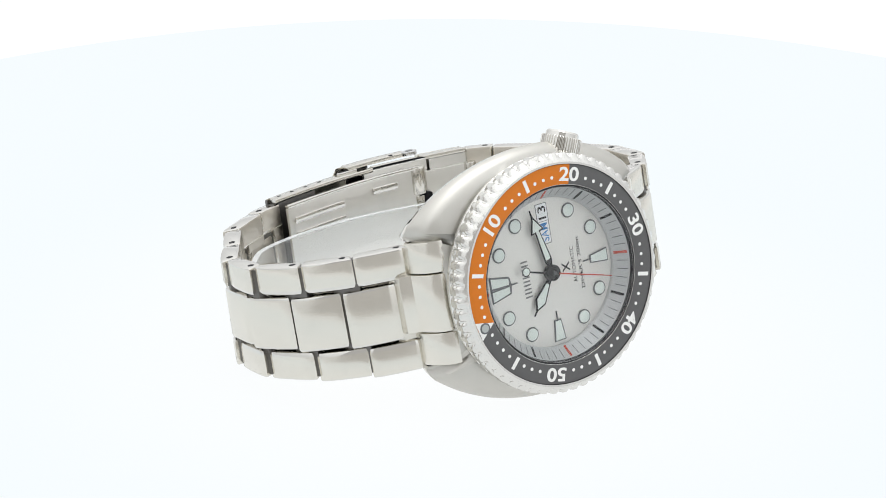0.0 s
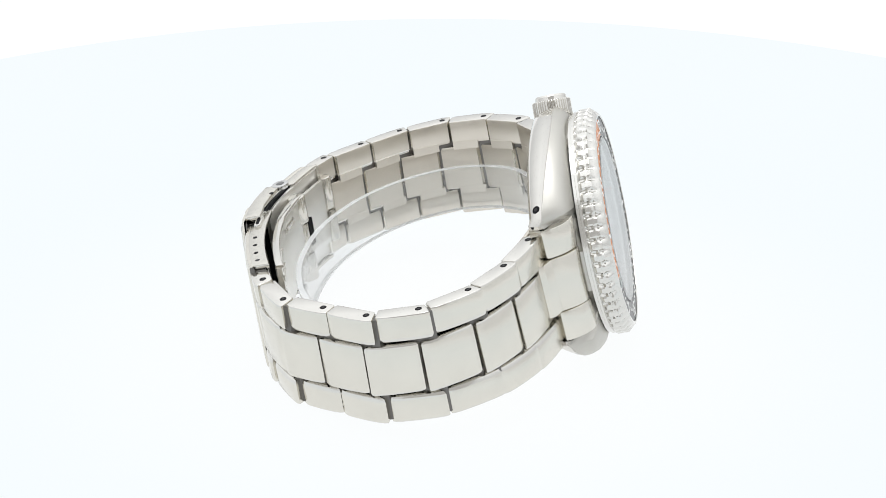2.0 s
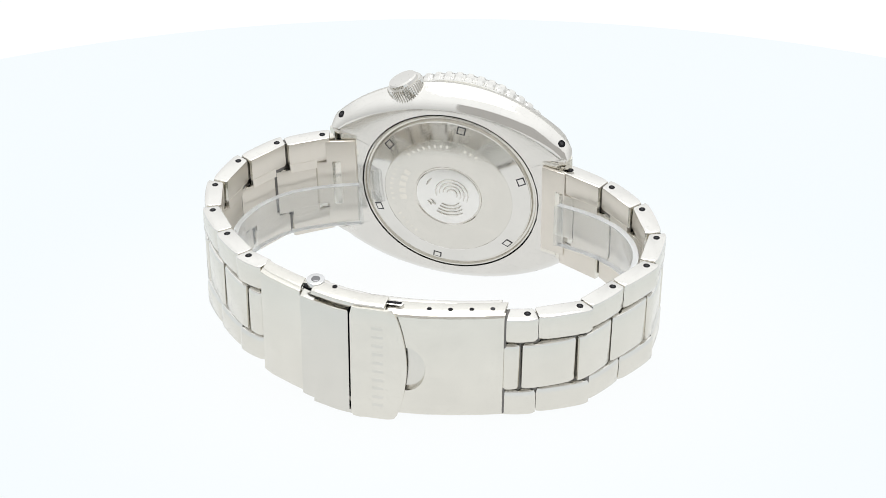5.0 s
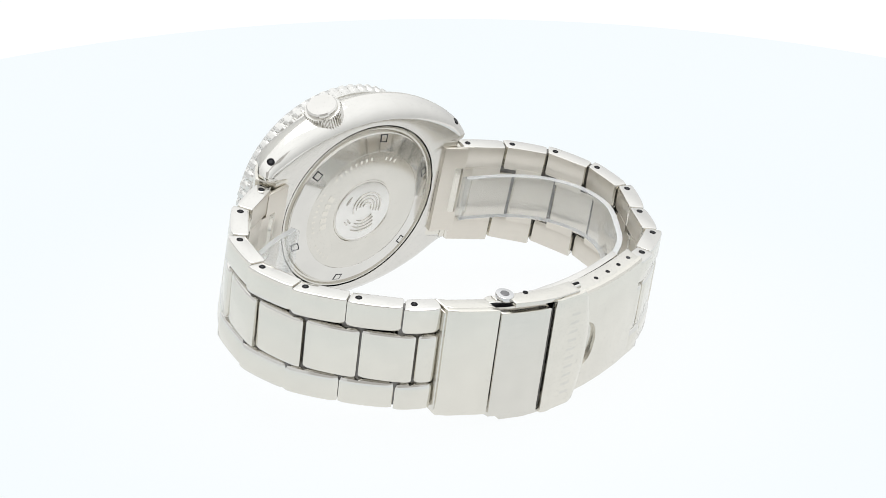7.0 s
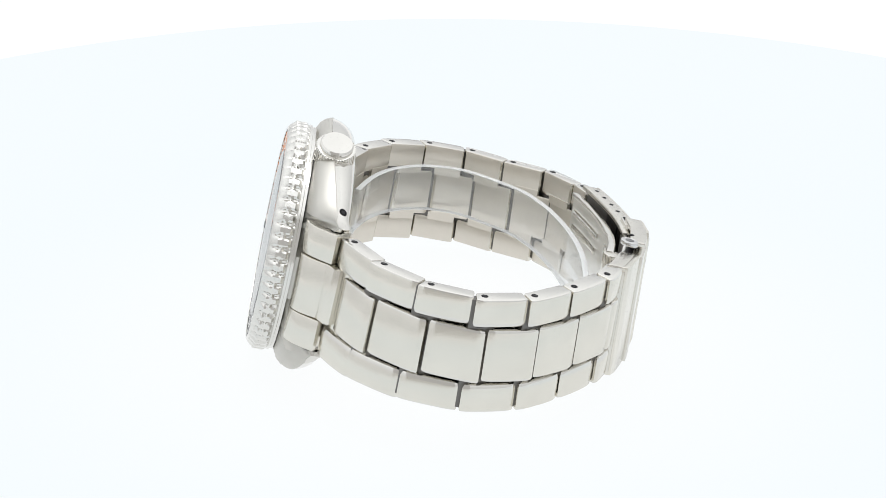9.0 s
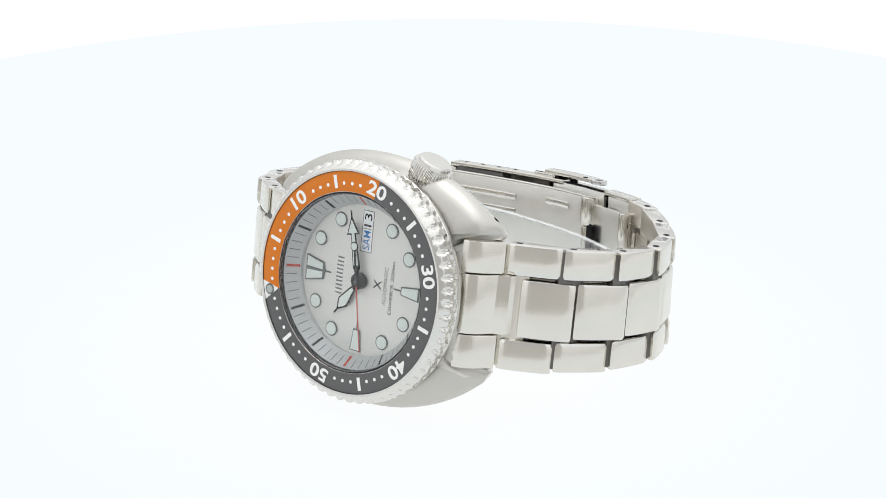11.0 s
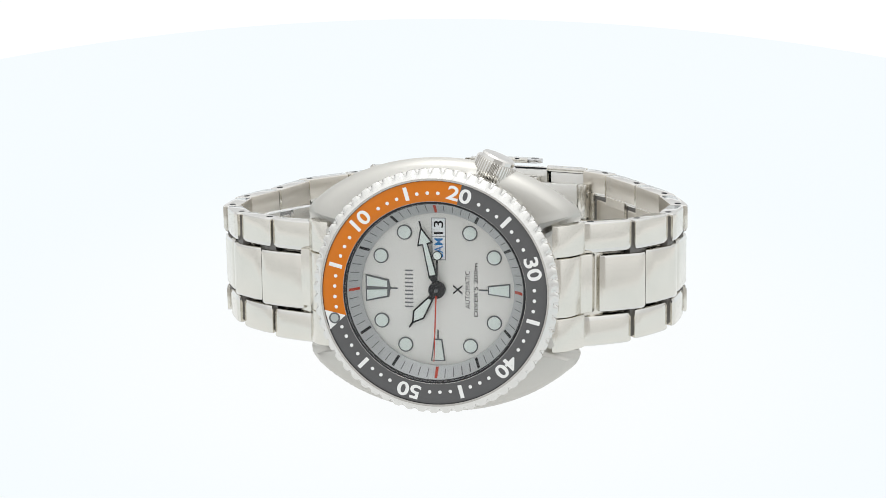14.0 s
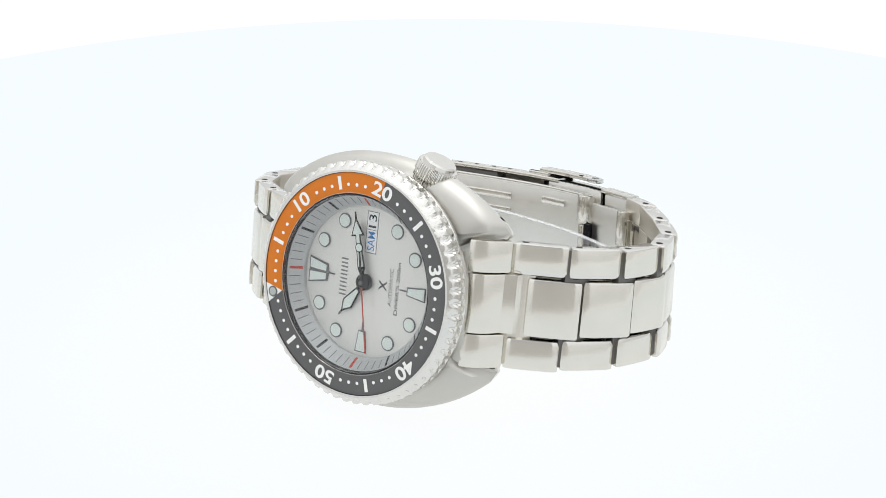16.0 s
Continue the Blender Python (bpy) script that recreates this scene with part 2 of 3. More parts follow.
def build_case():
    bm = bmesh.new()
    base = outline()

    def ring(scale_in, fy):
        return [(xi, fy(abs(x)), zi) for (x, z), (xi, zi) in zip(base, outline(-scale_in))]

    def circle(r, y):
        return [(x * r / math.hypot(x, z), y, z * r / math.hypot(x, z)) for x, z in base]

    crest = lambda x: 5.0 + 0.9 * (x / 22.0) ** 2 + (5.3 * ((x - 21.2) / 3.2) ** 1.8 if x > 21.2 else 0.0)
    edge = lambda x: max(7.4 + 2.5 * (x / 23.0) ** 2, crest(x) + 0.3)
    rings = [circle(18.0, 8.0), circle(18.0, 4.75), circle(20.2, 4.75)]
    rings.append(ring(2.4, crest))
    rings.append(ring(1.35, lambda x: crest(x) * 0.82 + edge(x) * 0.18))
    rings.append(ring(0.6, lambda x: crest(x) * 0.55 + edge(x) * 0.45))
    rings.append(ring(0.18, lambda x: crest(x) * 0.25 + edge(x) * 0.75))
    rings.append(ring(0.0, lambda x: edge(x) - 0.08))
    rings.append(ring(0.1, lambda x: edge(x) + 0.08))
    for d, k in ((0.35, 0.28), (0.85, 0.54), (1.5, 0.75), (2.3, 0.9), (3.1, 0.985)):   # rounded polished flank
        rings.append(ring(d, lambda x, k=k: edge(x) * (1 - k) + (12.35 + 0.3 * (x / 23) ** 2) * k))
    rings.append(ring(3.3, lambda x: 12.35 + 0.3 * (x / 23) ** 2))
    rings += [circle(18.0, 12.1), circle(17.8, 10.9)]
    loft(bm, rings)
    case = part("case", bm, BRUSHED_TOP, watch, "cushion-shaped brushed and polished steel case", 35)
    case.data.materials.append(POLISHED)   # polished flanks
    case.data.materials.append(UNDERSIDE)
    n = len(base)
    for f in case.data.polygons:
        if n * 8 <= f.index < n * 13:
            f.material_index = 1
        elif n * 13 <= f.index < n * 16:
            f.material_index = 2
    skin = BVHTree.FromPolygons([v.co for v in case.data.vertices], [f.vertices for f in case.data.polygons])
    for sx in (-1, 1):
        mid, face = skin.find_nearest(Vector((sx * 22.0, 10.9, 14.3)) * MM)[:2]
        mid = mid / MM
        u = face.cross(Vector((0, 1, 0))).normalized()
        w = face.cross(u)
        put = lambda a, b, c: mid + u * a + w * b + face * c
        hole = part("lug_hole", prism(disc_poly(0.75, 18), -0.5, 0.05, put, 0.05), DARK, case)
        part("lug_pin", prism(disc_poly(0.35, 14), -0.1, 0.09, put, 0.05), PIN, hole)
    return case


case = build_case()


def build_bezel():
    bm = bmesh.new()
    teeth, sub = 60, 8
    levels = [(19.35, -0.22, 0), (19.7, -0.24, 0), (20.05, -0.02, 0), (20.5, 0.5, 0.22), (20.85, 0.95, 0.65), (21.2, 1.2, 1.0), (21.2, 1.5, 0.85), (21.15, 1.9, 0.15), (21.15, 2.1, 0.15),
              (21.2, 2.55, 0.85), (21.2, 3.0, 1.0), (20.95, 3.35, 0.6), (20.75, 3.55, 0), (20.9, 3.7, 0), (20.9, 4.1, 0), (20.6, 4.2, 0), (20.6, 4.7, 0), (19.0, 4.7, 0)]
    rings = []
    for r, y, depth in levels:
        row = []
        for k in range(teeth * sub):
            w = (0.0, 0.0, 0.0, 0.0, 0.35, 1.0, 1.0, 0.35)[k % sub]
            row.append(polar(r - 0.62 * depth * w, k * 360 / (teeth * sub), y))
        rings.append(row)
    rings += [[polar(r, k * 360 / (teeth * sub), y) for k in range(teeth * sub)] for r, y in ((15.5, 4.7), (15.5, 0.35), (15.75, 0.02), (19.25, 0.12))]
    loft(bm, rings, wrap=True)
    bezel = part("bezel", bm, RIM, watch, "rotating steel bezel with notched grip edge", 20)
    turn = -15.1

    def arc(a0, a1, mat, name):
        bm = bmesh.new()
        n = max(int((a1 - a0) / 3), 2)
        rings = [[polar(r, a0 + (a1 - a0) * k / n + turn, y) for r, y in ((15.8, 0.15), (15.8, -0.02), (15.95, -0.08), (19.1, -0.06), (19.3, 0.0), (19.3, 0.15))] for k in range(n + 1)]
        loft(bm, rings)
        return part(name, bm, mat, bezel)

    orange = arc(0, 120, ORANGE, "bezel_insert")
    orange["label"] = "glossy orange quarter of the bezel insert"
    grey = arc(120.02, 359.98, GREY, "bezel_insert")
    grey["label"] = "charcoal grey part of the bezel insert"
    for minute in range(1, 60):
        a = minute * 6 + turn
        if minute % 10 == 0:
            t = lettering(str(minute), 2.5, (lambda f: lambda a, b, c: f(a, b + 17.55, c + 0.03))(on_dial(a, -0.07)), 0.025, 1.26)
            part("bezel_numeral", t, WHITE, bezel)
        elif minute % 5 == 0:
            part("bezel_bar", prism([(-0.34, 16.4), (0.34, 16.4), (0.34, 18.7), (-0.34, 18.7)], 0, 0.06, on_dial(a, -0.05), 0.02), WHITE, bezel)
        elif minute % 10 not in (1, 9) or minute in (1, 59):
            part("bezel_dot", prism(disc_poly(0.31, 12, 0, 17.2), 0, 0.06, on_dial(a, -0.05), 0.02), WHITE, bezel)
    part("insert_seam", lathe([(19.25, 0.1), (19.28, -0.1), (19.46, -0.1), (19.5, 0.1)], 120, True), BLACK, bezel)
    tri = prism([(-1.75, 19.2), (0, 15.9), (1.75, 19.2)], 0, 0.08, on_dial(turn, -0.05), 0.03)
    pip = part("bezel_triangle", tri, WHITE, bezel, "white triangle marking zero")
    part("bezel_pip", prism(disc_poly(0.7, 20, 0, 17.9), 0.05, 0.3, on_dial(turn, -0.05), 0.1), PIP, bezel)
    part("bezel_pip_rim", prism(disc_poly(0.98, 20, 0, 17.9), 0.05, 0.16, on_dial(turn, -0.05), 0.03), FRAME, bezel)
    return bezel


bezel = build_bezel()


# ---- dial, markers and hands ----
def build_dial():
    dial = part("dial", lathe([(13.7, 5.2), (13.7, 3.95), (13.6, 3.9), (0.01, 3.9)], 96), DIAL, watch, "silver-grey sunburst dial")
    ring = part("chapter_ring", lathe([(15.5, 0.9), (15.3, 0.85), (13.35, 3.2), (13.3, 3.95), (15.5, 3.95)], 120, True), RING, watch, "sloping grey minute ring")
    part("gasket", lathe([(15.75, 0.05), (15.75, 0.5), (15.35, 0.9), (15.2, 0.75), (15.45, 0.2)], 120, True), BLACK, watch)
    for k in range(60):
        major = k % 5 == 0
        w, inner = (0.24, 13.45) if major else (0.07, 13.75)
        mat = RED if k % 15 == 0 else (BLACK if major else FRAME)
        f = on_dial(k * 6, 0)
        slope = lambda a, b, c, f=f: f(a, b, -(3.15 - (b - 13.35) * 2.35 / 1.95) + c)
        part("minute_mark", prism([(-w, inner), (w, inner), (w, 15.0), (-w, 15.0)], 0, 0.05, slope, 0.01), mat, ring)
    for h in (1, 2, 4, 5, 7, 8, 10, 11):
        f = on_dial(h * 30, 3.9)
        rim = part("hour_marker", prism(disc_poly(1.33, 28, 0, 11.35), 0, 0.22, f, 0.08), FRAME, dial)
        part("luminous_fill", prism(disc_poly(1.1, 28, 0, 11.35), 0.1, 0.32, f, 0.08), LUME, rim)
    for h in (6, 9):
        f = on_dial(h * 30, 3.9)
        rim = part("hour_marker", prism([(-0.75, 8.7), (-0.12, 8.7), (-0.12, 7.2), (0.12, 7.2), (0.12, 8.7), (0.75, 8.7), (1.25, 12.6), (-1.25, 12.6)], 0, 0.22, f, 0.05), FRAME, dial)
        part("luminous_fill", prism([(-0.56, 8.95), (0.56, 8.95), (1.0, 12.4), (-1.0, 12.4)], 0.1, 0.32, f, 0.05), LUME, rim)
    f = on_dial(0, 3.9)
    rim = part("hour_marker", prism([(-1.55, 8.5), (-0.3, 8.3), (-0.12, 8.1), (-0.12, 7.0), (0.12, 7.0), (0.12, 8.1), (0.3, 8.3), (1.55, 8.5), (2.4, 12.6), (-2.4, 12.6)], 0, 0.22, f, 0.05), FRAME, dial)
    for s in (-1, 1):
        part("luminous_fill", prism([(s * 0.2, 8.8), (s * 1.28, 8.8), (s * 2.08, 12.35), (s * 0.35, 12.35)], 0.1, 0.32, f, 0.05), LUME, rim)
    # day and date
    f = on_dial(90, 3.9)
    part("window_rim", prism([(-0.97, 5.08), (1.47, 5.08), (1.47, 12.42), (-0.97, 12.42)], 0, 0.04, f, 0.01), FRAME, dial)
    win = part("date_window", prism([(-0.85, 5.2), (1.35, 5.2), (1.35, 12.3), (-0.85, 12.3)], 0, 0.06, f, 0.02), CARD, dial)
    win["label"] = "day and date window"
    part("date_divider", prism([(-0.85, 9.15), (1.35, 9.15), (1.35, 9.24), (-0.85, 9.24)], 0.04, 0.08, f, 0.005), FRAME, dial)
    upright = lambda along, off: (lambda a, b, c: Vector((off - b, 3.9 - 0.075 - c, along + a)))
    part("day_word", lettering("SAM", 1.5, upright(7.2, 0.25), 0.002, span=3.3), BLUE, dial)
    part("date_number", lettering("13", 1.65, upright(10.75, 0.25), 0.008, span=2.3), BLACK, dial)
    flat = lambda off: (lambda a, b, c: Vector((off - b, 3.9 - 0.03 - c, a)))
    part("dial_word", lettering("AUTOMATIC", 0.78, flat(5.2), 0.0, span=6.6), BLACK, dial)
    part("dial_word", lettering("DIVER'S 200m", 0.74, flat(6.6), 0.008, span=9.3), BLACK, dial)
    for k in range(5):   # maker's mark as plain blocks
        z = -2.8 + 1.4 * k
        for o in (-0.36, 0.36):
            part("maker_mark", prism([(o - 0.14, -0.72), (o + 0.14, -0.72), (o + 0.14, 0.72), (o - 0.14, 0.72)], 0, 0.06, lambda a, b, c: (-5.0 + b, 3.9 - c, z + a), 0.02), MARK, dial)
    for s in (-1, 1):
        part("emblem_stroke", prism([(-0.85, -0.95), (-0.5, -0.95), (0.85, 0.95), (0.5, 0.95)], 0.0, 0.07 + 0.01 * s, lambda a, b, c: (3.5 + b * 0.85, 3.9 - c, s * a), 0.02), BLACK, dial)
    return dial


dial = build_dial()


def build_hands():
    # minute hand: an arrow; hour hand: a broad blade
    f = on_dial(76.3, 2.9)
    mh = part("minute_hand", prism([(-0.3, -1.2), (0.3, -1.2), (0.4, 1.5), (0.8, 2.4), (0.52, 8.1), (1.42, 8.1), (0.18, 11.0), (0.12, 12.3), (-0.12, 12.3), (-0.18, 11.0), (-1.42, 8.1), (-0.52, 8.1), (-0.8, 2.4), (-0.4, 1.5)], 0, 0.2, f, 0.05), BLACK, watch, "black arrow minute hand with pale filling")
    part("luminous_fill", prism([(0.0, 2.7), (0.52, 2.75), (0.3, 8.35), (1.05, 8.4), (0.0, 10.7), (-1.05, 8.4), (-0.3, 8.35), (-0.52, 2.75)], 0.1, 0.26, f, 0.03), LUME, mh)
    f = on_dial(306.5, 3.3)
    hh = part("hour_hand", prism([(-0.35, -1.2), (0.35, -1.2), (0.5, 1.6), (1.2, 5.5), (0.2, 7.2), (0.14, 8.3), (-0.14, 8.3), (-0.2, 7.2), (-1.2, 5.5), (-0.5, 1.6)], 0, 0.2, f, 0.05), BLACK, watch, "black blade-shaped hour hand with pale filling")
    part("luminous_fill", prism([(-0.28, 2.1), (0.28, 2.1), (0.9, 5.4), (0.0, 6.9), (-0.9, 5.4)], 0.1, 0.26, f, 0.03), LUME, hh)
    part("hand_hub", lathe([(1.45, 3.6), (1.45, 2.65), (1.35, 2.5), (0.01, 2.5)], 32), BLACK, watch)
    # seconds hand, built towards 12 and turned about the axis
    f = on_dial(0, 2.35)
    sh = part("seconds_hand", prism([(-0.15, -2.0), (0.15, -2.0), (0.08, 12.4), (-0.08, 12.4)], 0, 0.12, f, 0.02), RED, watch, "thin red seconds hand")
    part("counterweight", prism([(-0.14, -6.5), (0.14, -6.5), (0.2, 0.9), (-0.2, 0.9)], -0.02, 0.16, f, 0.02), BLACK, sh)
    part("counterweight_disc", prism(disc_poly(0.82, 24, 0, -6.1), 0, 0.13, f, 0.03), BLACK, sh)
    part("luminous_dot", prism(disc_poly(0.66, 24, 0, -6.1), 0.05, 0.18, f, 0.03), LUME, sh)
    part("hand_cap", prism(disc_poly(0.35, 16), 0.0, 0.3, f, 0.08), FRAME, sh)
    return sh


seconds_hand = build_hands()
crystal = part("crystal", lathe([(15.45, 0.5), (15.45, -0.05), (15.2, -0.2), (0.01, -0.25)], 96), GLASS, watch, "flat clear watch crystal")
crystal.visible_shadow = False


# ---- crown and case back ----
def build_crown():
    out, side, up = Vector((0.4067, 0, 0.9135)), Vector((0.9135, 0, -0.4067)), Vector((0, 1, 0))
    mid = Vector((0, 8.2, -0.3))
    bm = bmesh.new()
    rings = []
    n = 44 * 4
    for r, d, depth in ((1.5, 17.0, 0), (1.5, 20.4, 0), (3.2, 20.5, 0), (3.6, 20.8, 1), (3.65, 21.0, 1), (3.65, 23.9, 1), (3.5, 24.15, 0.5), (3.0, 24.2, 0), (2.95, 24.8, 0), (2.7, 25.1, 0), (0.01, 25.15, 0)):
        rings.append([mid + out * d + (side * math.cos(2 * math.pi * k / n) + up * math.sin(2 * math.pi * k / n)) * (r - 0.28 * depth * (k % 4 in (2, 3))) for k in range(n)])
    loft(bm, rings)
    return part("crown", bm, POLISHED, watch, "fluted screw-down steel crown", 25)


build_crown()


def build_case_back():
    back = part("case_back", lathe([(17.7, 11.2), (17.7, 12.0), (17.4, 12.05), (17.2, 11.6), (16.85, 11.6), (16.6, 12.15), (16.4, 12.25), (12.9, 13.2), (12.65, 13.3), (6.9, 13.35), (6.7, 13.2), (6.5, 13.2), (6.3, 13.35), (0.01, 13.4)], 96), SATIN, watch, "round screw-down steel case back with raised medallion")
    slope = lambda b: 12.25 + (16.4 - b) * 0.95 / 3.5
    part("polished_rim", lathe([(16.45, 12.22), (16.4, 12.3), (13.0, 13.23), (12.9, 13.1)], 96, True), POLISHED, back)
    for k in range(6):
        f = on_dial(k * 60 + 20, 0)
        # raised dark plate that draws the shaded edge of the notch
        part("opener_notch", prism([(-0.85, 14.7), (0.85, 14.7), (0.85, 16.2), (-0.85, 16.2)], 0.02, 0.1, lambda a, b, c, f=f: f(a, b, -slope(b) - c), 0.04), PIN, back)
        part("notch_floor", prism([(-0.6, 14.9), (0.6, 14.9), (0.6, 16.0), (-0.6, 16.0)], 0.08, 0.13, lambda a, b, c, f=f: f(a, b, -slope(b) - c), 0.02), POLISHED, back)
    # medallion: a curling wave in low relief
    part("medallion", lathe([(6.4, 13.25), (6.4, 13.37), (6.25, 13.43), (0.01, 13.45)], 64), BLADE, back, "round medallion with a curling wave in relief")
    rng = random.Random(4)

    def curl(cx, cz, r0, a0, a1, grow, w):
        """A tapering crest that winds outwards."""
        mid = [(r0 + grow * i / 10, radians(a0 + a1 * i / 10)) for i in range(11)]
        fat = [w * (0.25 + math.sin(math.pi * (0.08 + 0.84 * i / 10))) for i in range(11)]
        poly = [(cx + (r + f) * math.cos(a), cz + (r + f) * math.sin(a)) for (r, a), f in zip(mid, fat)]
        poly += [(cx + (r - f) * math.cos(a), cz + (r - f) * math.sin(a)) for (r, a), f in list(zip(mid, fat))[::-1]]
        part("wave_relief", prism(poly, 0, 0.2, lambda a, b, c: (a, 13.42 + c, b), 0.05), SATIN, back)

    for k in range(4):   # the curling crest, the swell below it and the spray
        curl(-0.6, 0.7, 0.8 + 0.75 * k, 20 - 12 * k, 190 + 10 * k, 0.55, 0.13)
        curl(-0.4, 0.2, 2.3 + 0.75 * k, 215 + 7 * k, 95 - 9 * k, 0.3, 0.12)
    for k in range(6):
        a0 = rng.uniform(300, 395)
        curl(0.2, 0.1, rng.uniform(3.2, 4.9), a0, rng.uniform(12, 26), 0.2, 0.14)
    # worn engraving as plain bars
    for k in range(5):
        part("engraved_bar", prism([(-0.55, 8.6), (0.55, 8.6), (0.55, 10.0), (-0.55, 10.0)], 0, 0.03, lambda x, b, c, f=on_dial(152 + k * 9.5, 0): f(x, b, -13.325 - c), 0.01), BRUSHED, back)
    for k in range(30):
        if k % 10 not in (3, 4):
            part("engraved_bar", prism([(-0.2, 11.2), (0.2, 11.2), (0.2, 11.9), (-0.2, 11.9)], 0, 0.02, lambda x, b, c, f=on_dial(60 + k * 6, 0): f(x, b, -13.305 - c), 0.008), BRUSHED, back)
    return back


build_case_back()

# ---- bracelet ----
PINS_B = [(-24.3, 13.1), (-33.0, 16.8), (-39.8, 22.4), (-43.9, 30.5), (-43.7, 39.5), (-39.2, 47.6), (-35.0, 55.3), (-27.0, 60.4), (-18.7, 63.3)]
PINS_A = [(25.3, 13.6), (33.0, 18.5), (38.1, 26.2), (39.4, 35.1), (36.5, 43.7), (30.8, 51.0), (24.2, 57.5), (16.4, 61.4)]


def top_z(x, y):
    """Upper edge of the bracelet, which climbs a little towards the clasp."""
    return 10.7 + 0.0028 * max(y - 26, 0) ** 2 if x > 0 else 10.05 + 0.0023 * max(y - 27, 0) ** 2


def hung(name, bm, mat, parent, label=""):
    """A bracelet part. The links have play: towards the clasp they stand more upright on the table, feet outwards."""
    for v in bm.verts:
        s = min(max((v.co.y - 12) / 30, 0), 1)
        v.co.y += 0.105 * s * s * (3 - 2 * s) * (top_z(v.co.x, v.co.y) - v.co.z)
    return part(name, bm, mat, parent, label)


def link_place(p, q, half):
    p, q = Vector(p), Vector(q)
    u = (q - p).normalized()
    n = Vector((u.y, -u.x))
    if n.dot((p + q) / 2 - Vector((0, 36))) < 0:
        n = -n
    z0, z1 = top_z(*p) - half, top_z(*q) - half
    slope = (z1 - z0) / (q - p).length
    return lambda a, b, c: (p.x + u.x * a + n.x * b, p.y + u.y * a + n.y * b, z0 + slope * a + c)


def bar_profile(a0, a1, top, low, slant):
    """Side view of a link piece: rounded outside, flat inside; its first end leans to close the joint."""
    lean = lambda b: a0 - slant * b
    pts = [(lean(low) + 0.3, low), (lean(low + 0.35) + 0.02, low + 0.35), (lean(top - 1.0), top - 1.0)]
    s0, n = lean(top - 0.6), 12
    for k in range(n + 1):
        s = k / n
        pts.append((s0 + (a1 - s0) * s, top - 0.24 * (2 * s - 1) ** 2 - 0.3 * abs(2 * s - 1) ** 10))
    return pts + [(a1 + 0.02, top - 1.2), (a1 - 0.05, low + 0.35), (a1 - 0.3, low)]


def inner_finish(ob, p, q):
    """A piece's wrist side: duller lengthwise grain, shade put into its colour. Bevels and narrow sides are polished.
    """
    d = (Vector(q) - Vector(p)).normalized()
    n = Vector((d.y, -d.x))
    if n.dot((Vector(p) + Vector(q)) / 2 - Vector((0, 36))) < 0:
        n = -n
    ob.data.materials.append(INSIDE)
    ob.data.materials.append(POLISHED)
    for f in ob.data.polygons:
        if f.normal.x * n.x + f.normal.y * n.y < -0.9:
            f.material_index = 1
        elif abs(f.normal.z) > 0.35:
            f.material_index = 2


def build_link(p, q, half, slant, first=False, last=False):
    place = link_place(p, q, half)
    length = (Vector(q) - Vector(p)).length
    stop = (4.4, 4.4) if last else (length + 1.08, length - 1.69)   # the last link slips under the clasp
    link = hung("bracelet_link", prism(bar_profile(1.45, stop[0], 1.85, -1.55, slant), -half * 0.468, half * 0.468, place, 0.55), BRUSHED, watch)
    upper = hung("side_piece", prism(bar_profile(-1.55, stop[1], 1.8, -1.55, slant), half * 0.496, half, place, 0.3, 0.9), BRUSHED, link)
    lower = hung("side_piece", prism(bar_profile(-1.55, stop[1], 1.8, -1.55, slant), -half, -half * 0.496, place, 0.9, 0.3), BRUSHED, link)
    for ob in (link, upper, lower):
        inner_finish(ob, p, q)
    reach = 4.2 if last else length - 2.0   # webs that join the three pieces, flush on the wrist side
    for k in (0.485, -0.485):
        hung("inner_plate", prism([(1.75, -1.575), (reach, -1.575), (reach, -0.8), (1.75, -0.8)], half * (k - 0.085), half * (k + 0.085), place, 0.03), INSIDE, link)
    # hinge tube that fills the joint below the surface, dark for the gap's shade
    core = [(-2.3, -1.0), (2.3, -1.0), (2.3, 0.4), (1.2, 0.8), (-1.2, 0.8), (-2.3, 0.4)]
    hung("hinge_tube", prism(core, -half + 0.35, half - 0.35, place, 0.1), BRUSHED if first else JOINT_SHADE, link)
    hung("pin_hole", prism(disc_poly(0.6, 16), half - 0.2, half + 0.03, place, 0.01), DARK, link)
    hung("pin", prism(disc_poly(0.22, 12), half - 0.2, half + 0.05, place, 0.01), PIN, link)


HALF = (10.9, 10.6, 10.3, 10.1, 9.95, 9.85, 9.8, 9.8)
for pins in (PINS_B, PINS_A):
    for k in range(len(pins) - 1):
        here = (Vector(pins[k + 1]) - Vector(pins[k])).normalized()
        before = (Vector(pins[k]) - Vector(pins[k - 1])).normalized() if k else here
        bend = abs(here.cross(before))
        build_link(pins[k], pins[k + 1], HALF[k], bend * 0.85 if k else 0.2, k == 0, k == len(pins) - 2)


